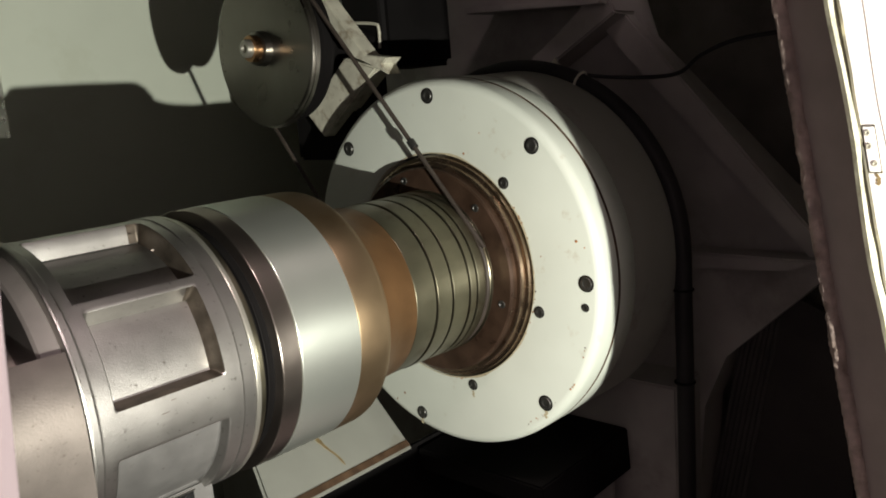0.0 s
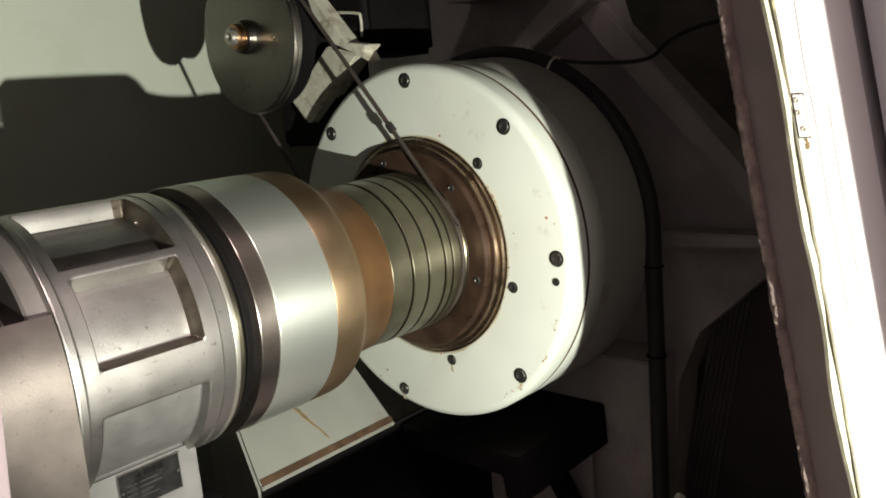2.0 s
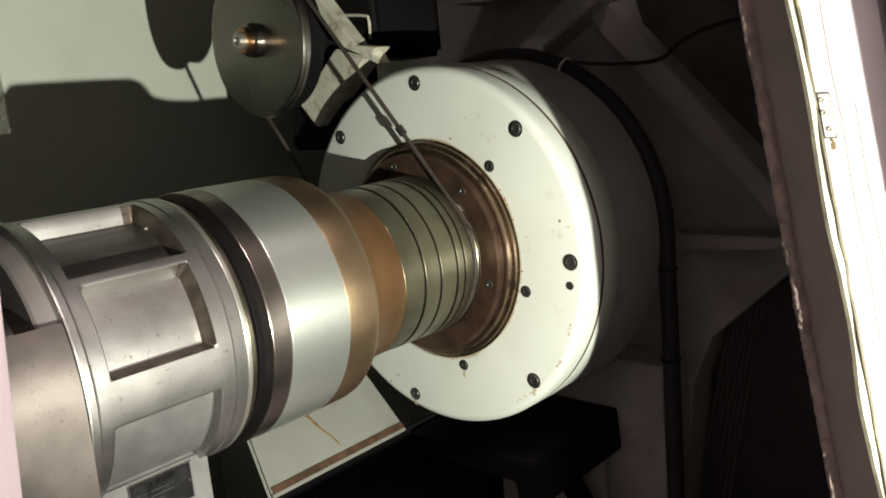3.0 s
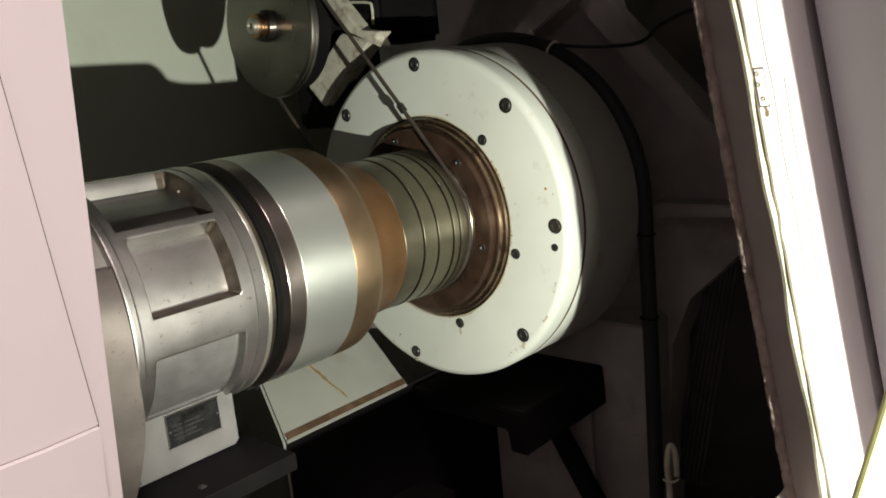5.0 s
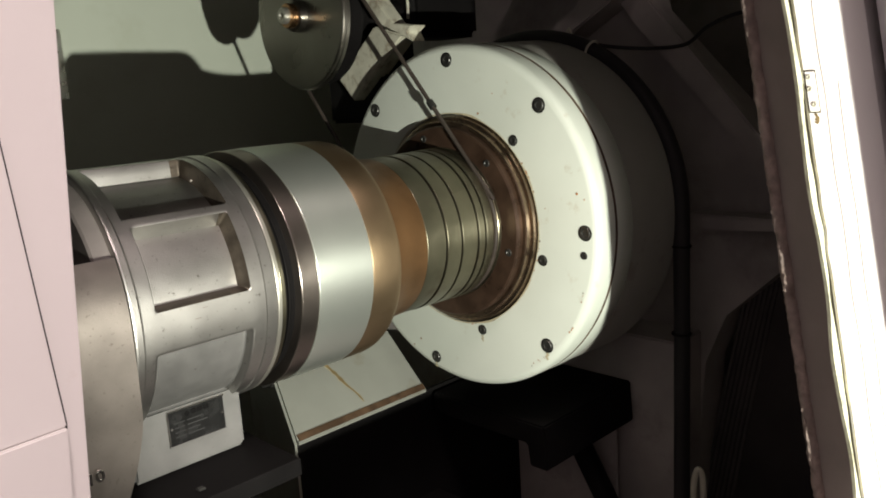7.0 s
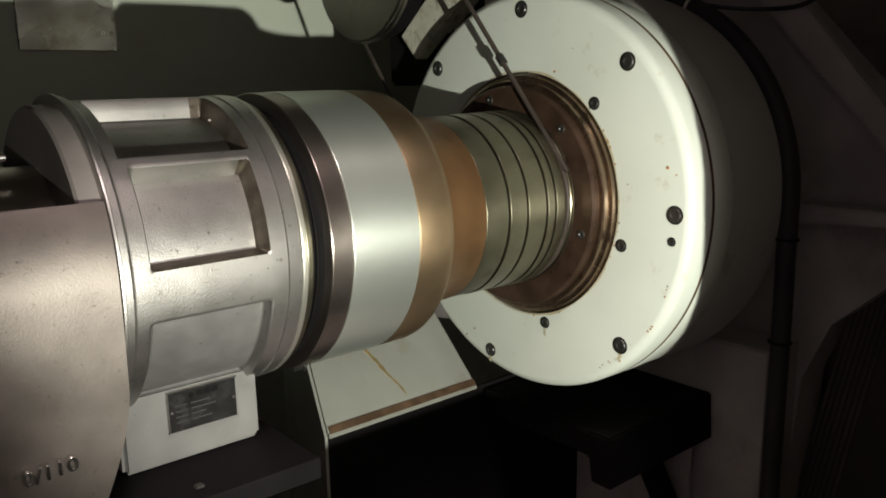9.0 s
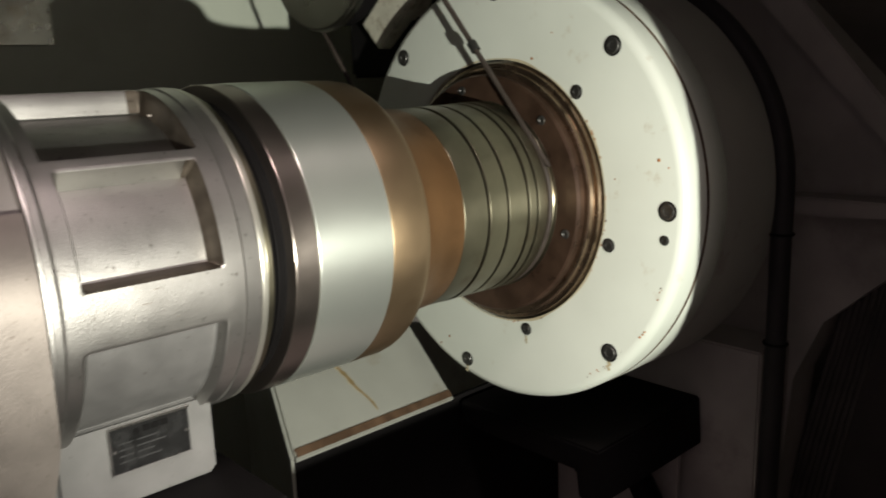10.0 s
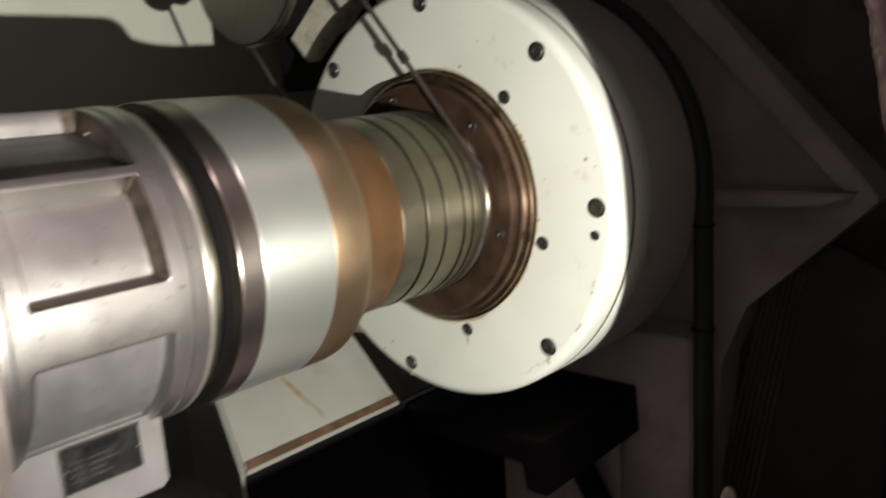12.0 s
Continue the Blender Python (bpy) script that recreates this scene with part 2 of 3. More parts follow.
def polar(r, degrees):
    """The (y, z) on a circle round the axis; 0 degrees faces the opening, 90 is up."""
    return -r * math.cos(radians(degrees)), AX_Z + r * math.sin(radians(degrees))


# ---- the enclosure ----
def plain(name, bm, material, label, category="wall"):
    return tagged(part(name, bm, material), label, category, kind="structure")


plain("wall_back", box(-1.3, 1.2, 0.62, 0.64, 0.25, 1.9, 0), M_WALL, "pale green painted sheet metal back wall")
# out of view; dark only to keep bounced torch light down
plain("wall_left", box(-1.32, -1.3, -0.3, 0.64, 0.25, 1.9, 0), M_DARK_DIRTY, "unseen end wall, darkened to cut bounced light")
plain("wall_right", box(1.2, 1.22, -0.5, 0.64, 0.25, 1.9, 0), M_DARK_DIRTY, "oil-grimed dark sheet metal end wall")
# unseen roof, dark for the same reason as the left end wall
plain("ceiling", box(-1.32, 1.22, -0.3, 0.66, 1.9, 1.92, 0), M_DARK_DIRTY, "unseen enclosure roof, darkened to cut bounced light", "ceiling")
plain("floor", box(-1.32, 1.22, -0.6, 0.66, 0.22, 0.25, 0), M_BLACK, "black sump floor under the spindle", "floor")
plain("ground", box(-6, 6, -8, 4, -0.05, 0.0, 0), M_FLOOR, "grey concrete workshop floor", "floor")

# leaning right-hand side of the opening
RIGHT = upright(0.030, 0.182)
EX, EY = -0.135, -0.3855


def rough_strip():
    """The torn foam seal along the edge of the opening."""
    bm = bmesh.new()
    rows, cols = 640, 18
    grid = []
    for i in range(rows + 1):
        z = 0.55 + 1.0 * i / rows
        ring = []
        for k in range(cols):
            a = 2 * math.pi * k / cols
            u, v = 0.0050 * math.cos(a), 0.0042 * math.sin(a)
            n = noise.noise(Vector((u * 120, v * 120, z * 40))) * 0.0011 + noise.noise(Vector((u * 300, v * 300 + 5, z * 120))) * 0.0016 + noise.noise(Vector((u * 800, v * 800 + 5, z * 420))) * 0.0017
            s = 1 + n / 0.0085
            ring.append(bm.verts.new(RIGHT(EX + 0.0195 + u * s, EY + 0.0037 + v * s, z)))
        grid.append(ring)
    for a, b in zip(grid, grid[1:]):
        for k in range(cols):
            bm.faces.new((a[k], a[(k + 1) % cols], b[(k + 1) % cols], b[k]))
    return bm


frame_right = thing("door_frame", "white enamelled leaning door frame with torn brown foam seal", "door frame", kind="structure")
part("foam_seal", rough_strip(), M_FOAM, frame_right, "torn dirty brown foam sealing strip")
part("flange", prism([(EX + 0.0188, EY + 0.0030), (EX + 0.002, EY - 0.0275), (0.0, EY - 0.0275), (0.0, EY + 0.0030)], 0.45, 1.65, RIGHT), M_BAND, frame_right, "brown grimed inner flange")
part("sealant_bead", tube([RIGHT(EX - 0.0035 + 0.0008 * math.sin(i * 2.3), EY - 0.0285 + 0.001 * math.sin(i * 1.7), 0.5 + i * 0.03) for i in range(37)], 0.0036, 8), M_SEALANT, frame_right, "yellowed sealant bead")
part("lip", prism([(EX - 0.004, EY - 0.0278), (EX - 0.006, EY - 0.031), (EX - 0.006, EY - 0.050), (EX - 0.002, EY - 0.059), (EX + 0.004, EY - 0.064), (0.02, EY - 0.064), (0.02, EY - 0.0278)], 0.45, 1.65, RIGHT), M_PANEL, frame_right)
part("grime_line", tube([RIGHT(EX - 0.0062 + 0.0006 * noise.noise(Vector((i * 0.7, 1, 0))), EY - 0.0312 - 0.0008 * noise.noise(Vector((i * 0.9, 5, 0))), 0.5 + i * 0.0125) for i in range(89)], 0.0011, 6), M_GRIME_SHADE, frame_right, "dark grime along the sealant")
FACE = EX - 0.006
plate = part("catch_plate", prism([(FACE - 0.0014, EY - 0.0380), (FACE - 0.0014, EY - 0.0328), (FACE, EY - 0.0328), (FACE, EY - 0.0380)], 1.114, 1.1355, RIGHT, 0.0004), M_PANEL, frame_right, "small riveted catch plate")
# slightly larger dark sheet that draws the plate's shadow gap
part("shadow_outline", prism([(FACE - 0.0006, EY - 0.0384), (FACE - 0.0006, EY - 0.0323), (FACE + 0.0002, EY - 0.0323), (FACE + 0.0002, EY - 0.0384)], 1.1131, 1.1361, RIGHT), M_GRIME_SHADE, plate)
for dy, dz in ((0.0350, 1.1325), (0.0347, 1.1262), (0.0362, 1.1178)):
    x, y, z = RIGHT(FACE - 0.0014, EY - dy, dz)
    part("rivet", lathe([(x + 0.0004, 0.0016), (x - 0.0005, 0.0015), (x - 0.0008, 0.0012), (x - 0.0008, 0.0008), (x - 0.0002, 0.0006), (x + 0.0004, 0.0006)], 20, True, z, y), M_PAINT_WORN, plate)
part("rust_smear", wavy_run(0.0, 1.0, 0.0016, 3, lambda u, w: RIGHT(FACE - 0.0004, EY - 0.0360 + w, 1.113 - 0.006 * u), 12), M_STAIN, plate)
for y0, z0, n in ((0.0415, 0.86, 26), (0.0490, 0.80, 16)):
    part("paint_crack", tube([RIGHT(EX - 0.0060, EY - y0 + 0.0004 * math.sin(k * 2.0), z0 + 0.022 * k) for k in range(n)], 0.00028, 5), M_BAND, frame_right)
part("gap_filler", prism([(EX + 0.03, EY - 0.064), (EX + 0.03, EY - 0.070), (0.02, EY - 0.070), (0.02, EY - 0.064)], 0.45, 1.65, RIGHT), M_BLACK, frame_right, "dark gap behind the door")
door = thing("door", "grey painted machine door standing open", "door")
part("door_leaf", prism([(EX + 0.004, EY - 0.070), (EX - 0.056, EY - 0.1295), (EX - 0.040, EY - 0.146), (0.0, EY - 0.106), (0.02, EY - 0.070)], 0.45, 1.65, RIGHT), M_GREY_PANEL, door)
plain("wall_front_right", prism([(0.02, EY - 0.030), (1.2, EY - 0.030), (1.2, EY - 0.050), (0.02, EY - 0.050)], 0.0, 1.9, RIGHT), M_PANEL, "white enamelled sheet metal front of the machine")

# leaning left-hand side of the opening
LEFT = upright(0.143, 0.182)
LX, LY = -0.4815, -0.265
# unseen header, added to hold workshop light off the cylinder
plain("wall_front_top", prism([(-1.2, -0.392), (0.02, -0.392), (0.02, -0.372), (-1.2, -0.372)], 1.46, 1.9, upright(0, 0.182)), M_PANEL, "unseen white sheet above the opening")
# unseen sill, its height set to keep the torch off the bed beam
plain("wall_front_sill", prism([(-0.75, -0.392), (0.02, -0.392), (0.02, -0.372), (-0.75, -0.372)], 0.0, 0.851, upright(0, 0.182)), M_PANEL, "unseen white sheet below the opening")
panel_left = thing("wall_front_left", "white enamelled folded sheet metal panel", "wall", kind="structure")
part("edge_strip", prism([(LX, LY), (LX - 0.16, LY - 0.006), (LX - 0.16, LY + 0.014), (LX - 0.003, LY + 0.012)], 0.3, 1.8, LEFT, 0.0008), M_PANEL, panel_left)
LAP_Z = 1.0235  # the upper sheet's edge is nearly plumb, the lower one's follows the opening
for name, u, lean, z0, z1, proud in (("upper_sheet", -0.5013, -0.0096, LAP_Z, 1.8, 0.0), ("lower_sheet", -0.4897, 0.143, 0.3, LAP_Z, 0.0012)):
    LAP = upright(lean, 0.182)
    part("slit", prism([(u, LY - 0.0004), (u, LY - 0.0032), (u - 0.0014, LY - 0.0032), (u - 0.0014, LY - 0.0004)], z0, z1, LAP), M_BLACK, panel_left, "dark slit between the sheets")
    part(name, prism([(u - 0.0014, LY - 0.0004), (u - 0.0014, LY - 0.0068 - proud), (u - 0.0255, LY - 0.0095 - proud), (u - 0.8, LY - 0.0115 - proud), (u - 0.8, LY - 0.0004)], z0, z1, LAP, 0.0006), M_PANEL, panel_left)
part("corner_plate", prism([(-0.5365, 1.00), (-0.5620, 1.11), (-0.62, 1.11), (-0.62, 1.00)], -0.402, -0.398, yz), M_PANEL, door, "white corner plate")
part("corner_trim", tube([(-0.4015, -0.5360, 1.00), (-0.4015, -0.5490, 1.055), (-0.4015, -0.5615, 1.11)], 0.0014, 10), M_TRIM, door, "olive green rubber trim")


# ---- headstock ----
headstock = thing("headstock", "grey cast iron headstock with a cream painted round cover", "headstock")
cover = part("cover_disc", lathe([(0.0, 0.111), (0.0, 0.1725), (0.0006, 0.1752), (0.0022, 0.1778), (0.0048, 0.1798), (0.008, 0.1808), (0.0255, 0.181), (0.0255, 0.111)], 160), M_PAINT, headstock, "cream painted round cover plate, lightly chipped")
part("seam", lathe([(0.0255, 0.12), (0.0255, 0.1812), (0.0290, 0.1812), (0.0290, 0.12)], 160), M_SEAM, headstock, "dark rusty joint")
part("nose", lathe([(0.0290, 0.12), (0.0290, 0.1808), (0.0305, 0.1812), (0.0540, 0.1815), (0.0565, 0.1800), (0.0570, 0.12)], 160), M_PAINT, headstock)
# same cream as the cover; its shade is painted in
part("nose_casting", lathe([(0.0570, 0.12), (0.0570, 0.1795), (0.060, 0.1805), (0.128, 0.183), (0.135, 0.183), (0.135, 0.12)], 160), M_NOSE, headstock, "cream painted headstock nose, shade put into its colour")


def bolt(r, degrees, hole, name="bolt"):
    """A socket head screw in its counterbore."""
    y, z = polar(r, degrees)
    ring = lathe([(-0.0006, hole * 0.93), (-0.0006, hole), (0.0, hole * 1.04), (0.0, hole * 0.93)], 28, True, z, y)
    ob = part(name, ring, M_BLACK, headstock)
    head = [(-0.0004, 0.0), (-0.0004, hole * 0.40), (-0.0012, hole * 0.44), (-0.0012, hole * 0.72), (-0.0003, hole * 0.8), (-0.0003, hole * 0.95), (0.003, hole * 0.95), (0.003, 0)]
    part("socket_head", lathe(head, 24, False, z, y), M_SCREW, ob)
    return ob


for a in (0, 45, 90, 135, -45):
    bolt(0.165, a, 0.0072)
bolt(0.1655, -104.8, 0.0066)
for a, r in ((45, 0.1188), (-15.1, 0.1191), (-75, 0.1195)):
    bolt(r, a, 0.0053)
bolt(0.1645, -7.4, 0.0036, "dowel_hole")

# spindle and its nut
spindle = thing("spindle", "oiled steel spindle with collars and a rusty lock nut", "spindle")
part("lock_nut", lathe([(-0.0165, 0.078), (-0.0165, 0.0975), (-0.0152, 0.0992), (-0.0095, 0.0995), (-0.0095, 0.078)], 144), M_RUST, spindle, "rusty brown oiled lock nut", True, 20)
part("nut_rim", lathe([(-0.0095, 0.078), (-0.0095, 0.1030), (-0.0087, 0.1042), (-0.004, 0.1050), (-0.0034, 0.1080), (0.0, 0.1092), (0.01, 0.1105), (0.01, 0.078)], 144), M_NUT_RIM, spindle, "oil-stained steel rim", True, 20)
for a in (-15, 45, 105, 165):
    y, z = polar(0.0895, a)
    part("set_screw", lathe([(-0.0168, 0.0), (-0.0168, 0.0014), (-0.0176, 0.0020), (-0.0176, 0.0034), (-0.0162, 0.0038)], 20, False, z, y), M_SCREW, spindle)
part("inner_shaft", lathe([(-0.45, 0.0), (-0.45, 0.06), (0.02, 0.06), (0.02, 0.0)], 64, False), M_DARK_STEEL, spindle)
for x0, x1, r in ((-0.114, -0.0905, 0.0762), (-0.0885, -0.0705, 0.0768), (-0.0685, -0.0485, 0.0770), (-0.0465, -0.0385, 0.0775), (-0.0365, -0.0265, 0.0778), (-0.0170, -0.0155, 0.0782)):
    part("collar", lathe(rounded(x0, x1, 0.06, r, 0.0006), 144), M_THREAD, spindle, "", True, 14)
part("belt_groove", lathe([(-0.0265, 0.06), (-0.0265, 0.0765), (-0.0205, 0.0735), (-0.0165, 0.0765), (-0.0165, 0.06)], 144), M_THREAD, spindle)
for x in (-0.0905, -0.0705, -0.0485, -0.0385):
    part("groove", lathe([(x, 0.06), (x, 0.0742), (x + 0.002, 0.0742), (x + 0.002, 0.06)], 144), M_BLACK, spindle)

# ---- hydraulic cylinder on the spindle's end ----
cylinder = thing("hydraulic_cylinder", "cast aluminium rotary hydraulic cylinder with steel and bronze rings", "hydraulic cylinder")
part("neck", lathe([(-0.166, 0.06), (-0.166, 0.0885), (-0.160, 0.0862), (-0.152, 0.0832), (-0.144, 0.0806), (-0.136, 0.0786), (-0.128, 0.0774), (-0.1145, 0.0765), (-0.1145, 0.06)], 144), M_COPPER, cylinder, "rust-tinted steel neck")
part("bronze_ring", lathe([(-0.1968, 0.06), (-0.1968, 0.0985), (-0.1955, 0.0990), (-0.1710, 0.0987), (-0.1675, 0.0981), (-0.1650, 0.0968), (-0.1636, 0.0950), (-0.1628, 0.0925), (-0.1625, 0.0880), (-0.1625, 0.06)], 160), M_BRONZE, cylinder, "dull bronze ring")
part("sleeve", lathe(rounded(-0.2505, -0.1970, 0.06, 0.0992, 0.0006), 160), M_SLEEVE, cylinder, "bright ground steel sleeve", True, 14)
part("steel_band", lathe(rounded(-0.2665, -0.2507, 0.06, 0.0988, 0.0008), 160), M_DARK_STEEL, cylinder, "dark oiled steel band", True, 14)
part("seal_groove", lathe([(-0.2775, 0.06), (-0.2775, 0.0895), (-0.2665, 0.0895), (-0.2665, 0.06)], 160), M_BLACK, cylinder, "black seal ring in its groove")
part("seal_lip", lathe(rounded(-0.2735, -0.2710, 0.08, 0.0915, 0.0012), 160), M_BLACK, cylinder)
part("end_ring", lathe(rounded(-0.2866, -0.2828, 0.06, 0.0974, 0.0008), 160), M_STEEL, cylinder, "pale turned ring", True, 14)
part("inner_ring", lathe(rounded(-0.2828, -0.2775, 0.06, 0.0952, 0.0012), 160), M_THREAD, cylinder, "olive oiled ring", True, 14)


def housing_radius(x, phi):
    """The cast housing's radius, with its pockets and flat front."""
    r = 0.0970
    r += 0.0030 * (1 - ease(x, -0.3905, -0.3885))
    def pocket(x0, x1, p0, p1, depth, ex=0.0034, ep=2.1):
        return depth * ease(x, x0, x0 + ex) * (1 - ease(x, x1 - ex, x1)) * ease(phi, p0, p0 + ep) * (1 - ease(phi, p1 - ep, p1))
    r -= pocket(-0.379, -0.3075, 4, 39.5, 0.0125)
    r -= pocket(-0.382, -0.3040, 43, 86, 0.0135)
    r -= pocket(-0.379, -0.3085, 95, 132, 0.0105)
    r -= pocket(-0.3815, -0.3065, -95, -13.2, 0.0065, 0.0045, 2.4)
    return r


def housing():
    bm = bmesh.new()
    nx, na = 190, 560
    rows = []
    for i in range(nx + 1):
        x = -0.3945 + 0.1080 * i / nx
        rows.append([])
        for k in range(na):
            phi = -180 + 360 * k / na
            r = housing_radius(x, phi)
            r += 0.00005 * noise.noise(Vector((x * 90, phi * 0.2, 3)))
            y, z = polar(r, phi)
            rows[-1].append(bm.verts.new((x, y, z)))
    for a, b in zip(rows, rows[1:]):
        for k in range(na):
            bm.faces.new((a[k], a[(k + 1) % na], b[(k + 1) % na], b[k]))
    return bm


shell = part("housing", housing(), M_CAST, cylinder, "scuffed cast aluminium housing with recessed pockets")
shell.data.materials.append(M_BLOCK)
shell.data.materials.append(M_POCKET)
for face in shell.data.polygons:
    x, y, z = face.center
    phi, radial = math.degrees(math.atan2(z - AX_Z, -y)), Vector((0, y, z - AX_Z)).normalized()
    # recessed lower front: shade painted by the darker metal
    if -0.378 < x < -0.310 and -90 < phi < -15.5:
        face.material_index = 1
    # pocket walls turned from the torch get the painted shade and oil
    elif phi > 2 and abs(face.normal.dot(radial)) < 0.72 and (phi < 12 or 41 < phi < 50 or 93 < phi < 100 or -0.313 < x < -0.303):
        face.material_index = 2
part("housing_end", lathe([(-0.2866, 0.06), (-0.2866, 0.0966), (-0.2880, 0.0978), (-0.2962, 0.0979), (-0.2975, 0.0962), (-0.2975, 0.06)], 160), M_CAST, cylinder)
part("split_rib", lathe([(-0.3968, 0.07), (-0.3968, 0.1000), (-0.3962, 0.1014), (-0.3950, 0.1016), (-0.3942, 0.1004), (-0.3938, 0.0990), (-0.3938, 0.07)], 160), M_CAST, cylinder)


def base_block():
    return box(-0.390, -0.2995, -0.0500, 0.060, 0.8725, 0.9240, 0.003, 3)


part("base_block", base_block(), M_BLOCK, cylinder, "cast aluminium drain block")


def rear_cover():
    """The rear shell: round above, dropping straight below, cut open on top."""
    bm = bmesh.new()
    nx, na = 40, 300
    rows = []
    for i in range(nx + 1):
        s = i / nx
        rows.append([])
        for k in range(na):
            phi = -180 + 360 * k / na
            r = 0.1005
            if -68 < phi < 0:
                r = 0.1005 / max(0.2, math.cos(radians(phi))) ** 0.86
            elif phi <= -68:
                r = 0.1005 / max(0.2, math.cos(radians(-68))) ** 0.86 * (1 - 0.35 * ease(-phi, 68, 150))
            x = -0.3970 - 0.21 * s
            r -= 0.045 * ease(phi, 28.2, 29.4)
            y, z = polar(r, phi)
            x -= 1.45 * max(0, 0.945 - z) ** 1.6 * (1 - s)
            rows[-1].append(bm.verts.new((x, y, z)))
    for a, b in zip(rows, rows[1:]):
        for k in range(na):
            bm.faces.new((a[k], a[(k + 1) % na], b[(k + 1) % na], b[k]))
    bm.faces.new(rows[0])
    bm.faces.new(rows[-1][::-1])
    return bm


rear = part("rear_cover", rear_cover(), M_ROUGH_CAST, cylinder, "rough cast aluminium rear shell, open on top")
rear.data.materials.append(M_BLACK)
# cut surface painted black in place of the shade inside the shell
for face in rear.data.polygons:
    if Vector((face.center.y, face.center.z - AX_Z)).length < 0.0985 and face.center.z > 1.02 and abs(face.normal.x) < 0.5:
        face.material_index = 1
part("inner_rim", lathe([(-0.4090, 0.05), (-0.4090, 0.0935), (-0.4075, 0.0950), (-0.3965, 0.0955), (-0.3965, 0.05)], 120), M_DARK_DIRTY, cylinder, "grimed inner rim")
part("bleed_pipe", tube([(-0.50, -0.030, 1.068), (-0.46, -0.030, 1.068), (-0.4285, -0.030, 1.068)], 0.0022, 12), M_CHROME, cylinder, "bright bleed pipe")
part("pipe_clip", box(-0.462, -0.450, -0.034, -0.026, 1.030, 1.0665, 0.001, 1), M_BLACK, cylinder)

# nameplate on the drain block
NX0, NX1, NZ0, NZ1, NY = -0.3605, -0.3155, 0.8930, 0.9190, -0.0500
nameplate = part("nameplate", box(NX0, NX1, NY - 0.0012, NY + 0.001, NZ0, NZ1, 0.0004, 1), M_PLATE, cylinder, "dark etched maker's nameplate")
part("plate_frame", box(NX0 - 0.0008, NX1 + 0.0008, NY - 0.0018, NY - 0.0002, NZ1 - 0.0004, NZ1 + 0.0012, 0.0002, 1), M_CHROME, nameplate)
part("plate_frame", box(NX0 - 0.0010, NX0 + 0.0004, NY - 0.0018, NY - 0.0002, NZ0, NZ1 - 0.0004, 0.0002, 1), M_CHROME, nameplate)

part("plate_frame", box(NX1 - 0.0004, NX1 + 0.0008, NY - 0.0018, NY - 0.0002, NZ0, NZ1 - 0.0004, 0.0002, 1), M_BLOCK, nameplate)
part("plate_frame", box(NX0 - 0.0010, NX1 + 0.0008, NY - 0.0018, NY - 0.0002, NZ0 - 0.0010, NZ0 - 0.0001, 0.0002, 1), M_BLOCK, nameplate)

# ---- pulley, belt, bracket ----
PY, PZ = 0.186, 1.226
pulley = thing("belt_pulley", "dull turned steel belt pulley with brass-collared hub", "pulley")
part("disc", lathe([(-0.044, 0.0), (-0.044, 0.0790), (-0.0432, 0.0806), (-0.0415, 0.0812), (-0.0400, 0.0812), (-0.0392, 0.0822), (-0.0355, 0.0826), (-0.0345, 0.0815), (-0.0345, 0.0)], 96, False, PZ, PY), M_PULLEY, pulley, "", True, 20)
part("groove", lathe([(-0.0345, 0.0), (-0.0345, 0.074), (-0.0220, 0.070), (-0.0190, 0.070), (-0.0150, 0.076), (-0.0120, 0.076), (-0.0120, 0.0)], 80, False, PZ, PY), M_BLACK, pulley, "black belt groove")
part("collar", lathe([(-0.044, 0.0), (-0.044, 0.0180), (-0.0520, 0.0172), (-0.0530, 0.0155), (-0.0530, 0.0)], 40, False, PZ, PY), M_PULLEY, pulley)
part("bush", lathe([(-0.053, 0.0135), (-0.0595, 0.0135), (-0.0605, 0.0125), (-0.0605, 0.008), (-0.053, 0.008)], 40, True, PZ, PY), M_BRASS, pulley, "brass collar")
part("hub_bolt", lathe([(-0.053, 0.0), (-0.053, 0.0092), (-0.0650, 0.0092), (-0.0668, 0.0075), (-0.0668, 0.0046), (-0.0620, 0.0040), (-0.0620, 0.0)], 32, False, PZ, PY), M_STEEL, pulley)
part("axle", lathe([(-0.0185, 0.0), (-0.0185, 0.02), (0.10, 0.02), (0.10, 0.0)], 40, False, PZ, PY), M_BLACK, pulley)


BELT_X, BELT_R1, BELT_R2 = -0.0205, 0.0720, 0.0750
BELT_WAY = Vector((-PY, AX_Z - PZ)).normalized()
BELT_SIDE = Vector((-BELT_WAY.y, BELT_WAY.x))


def belt():
    """A round belt round both pulleys, in one upright plane."""
    start = math.atan2(BELT_SIDE.y, BELT_SIDE.x)
    pts = [(BELT_X, PY + BELT_R1 * math.cos(start + math.pi * i / 24), PZ + BELT_R1 * math.sin(start + math.pi * i / 24)) for i in range(25)]
    pts += [(BELT_X, BELT_R2 * math.cos(start + math.pi * (1 + i / 24)), AX_Z + BELT_R2 * math.sin(start + math.pi * (1 + i / 24))) for i in range(25)]
    pts.append(pts[0])
    return tube(pts, 0.0022, 12, False)


def belt_joint():
    """The crimp on the strand that faces the opening."""
    side = BELT_SIDE if BELT_SIDE.x < 0 else -BELT_SIDE
    a, b = Vector((PY, PZ)) + side * BELT_R1, Vector((0, AX_Z)) + side * BELT_R2
    ends = [a.lerp(b, f) for f in (0.655, 0.665, 0.675, 0.685)]
    return tube([(BELT_X, p.x, p.y) for p in ends], 0.0040, 12)


belt_thing = thing("drive_belt", "thin round dark drive belt with a joint", "drive belt")
part("cord", belt(), M_CORD, belt_thing)
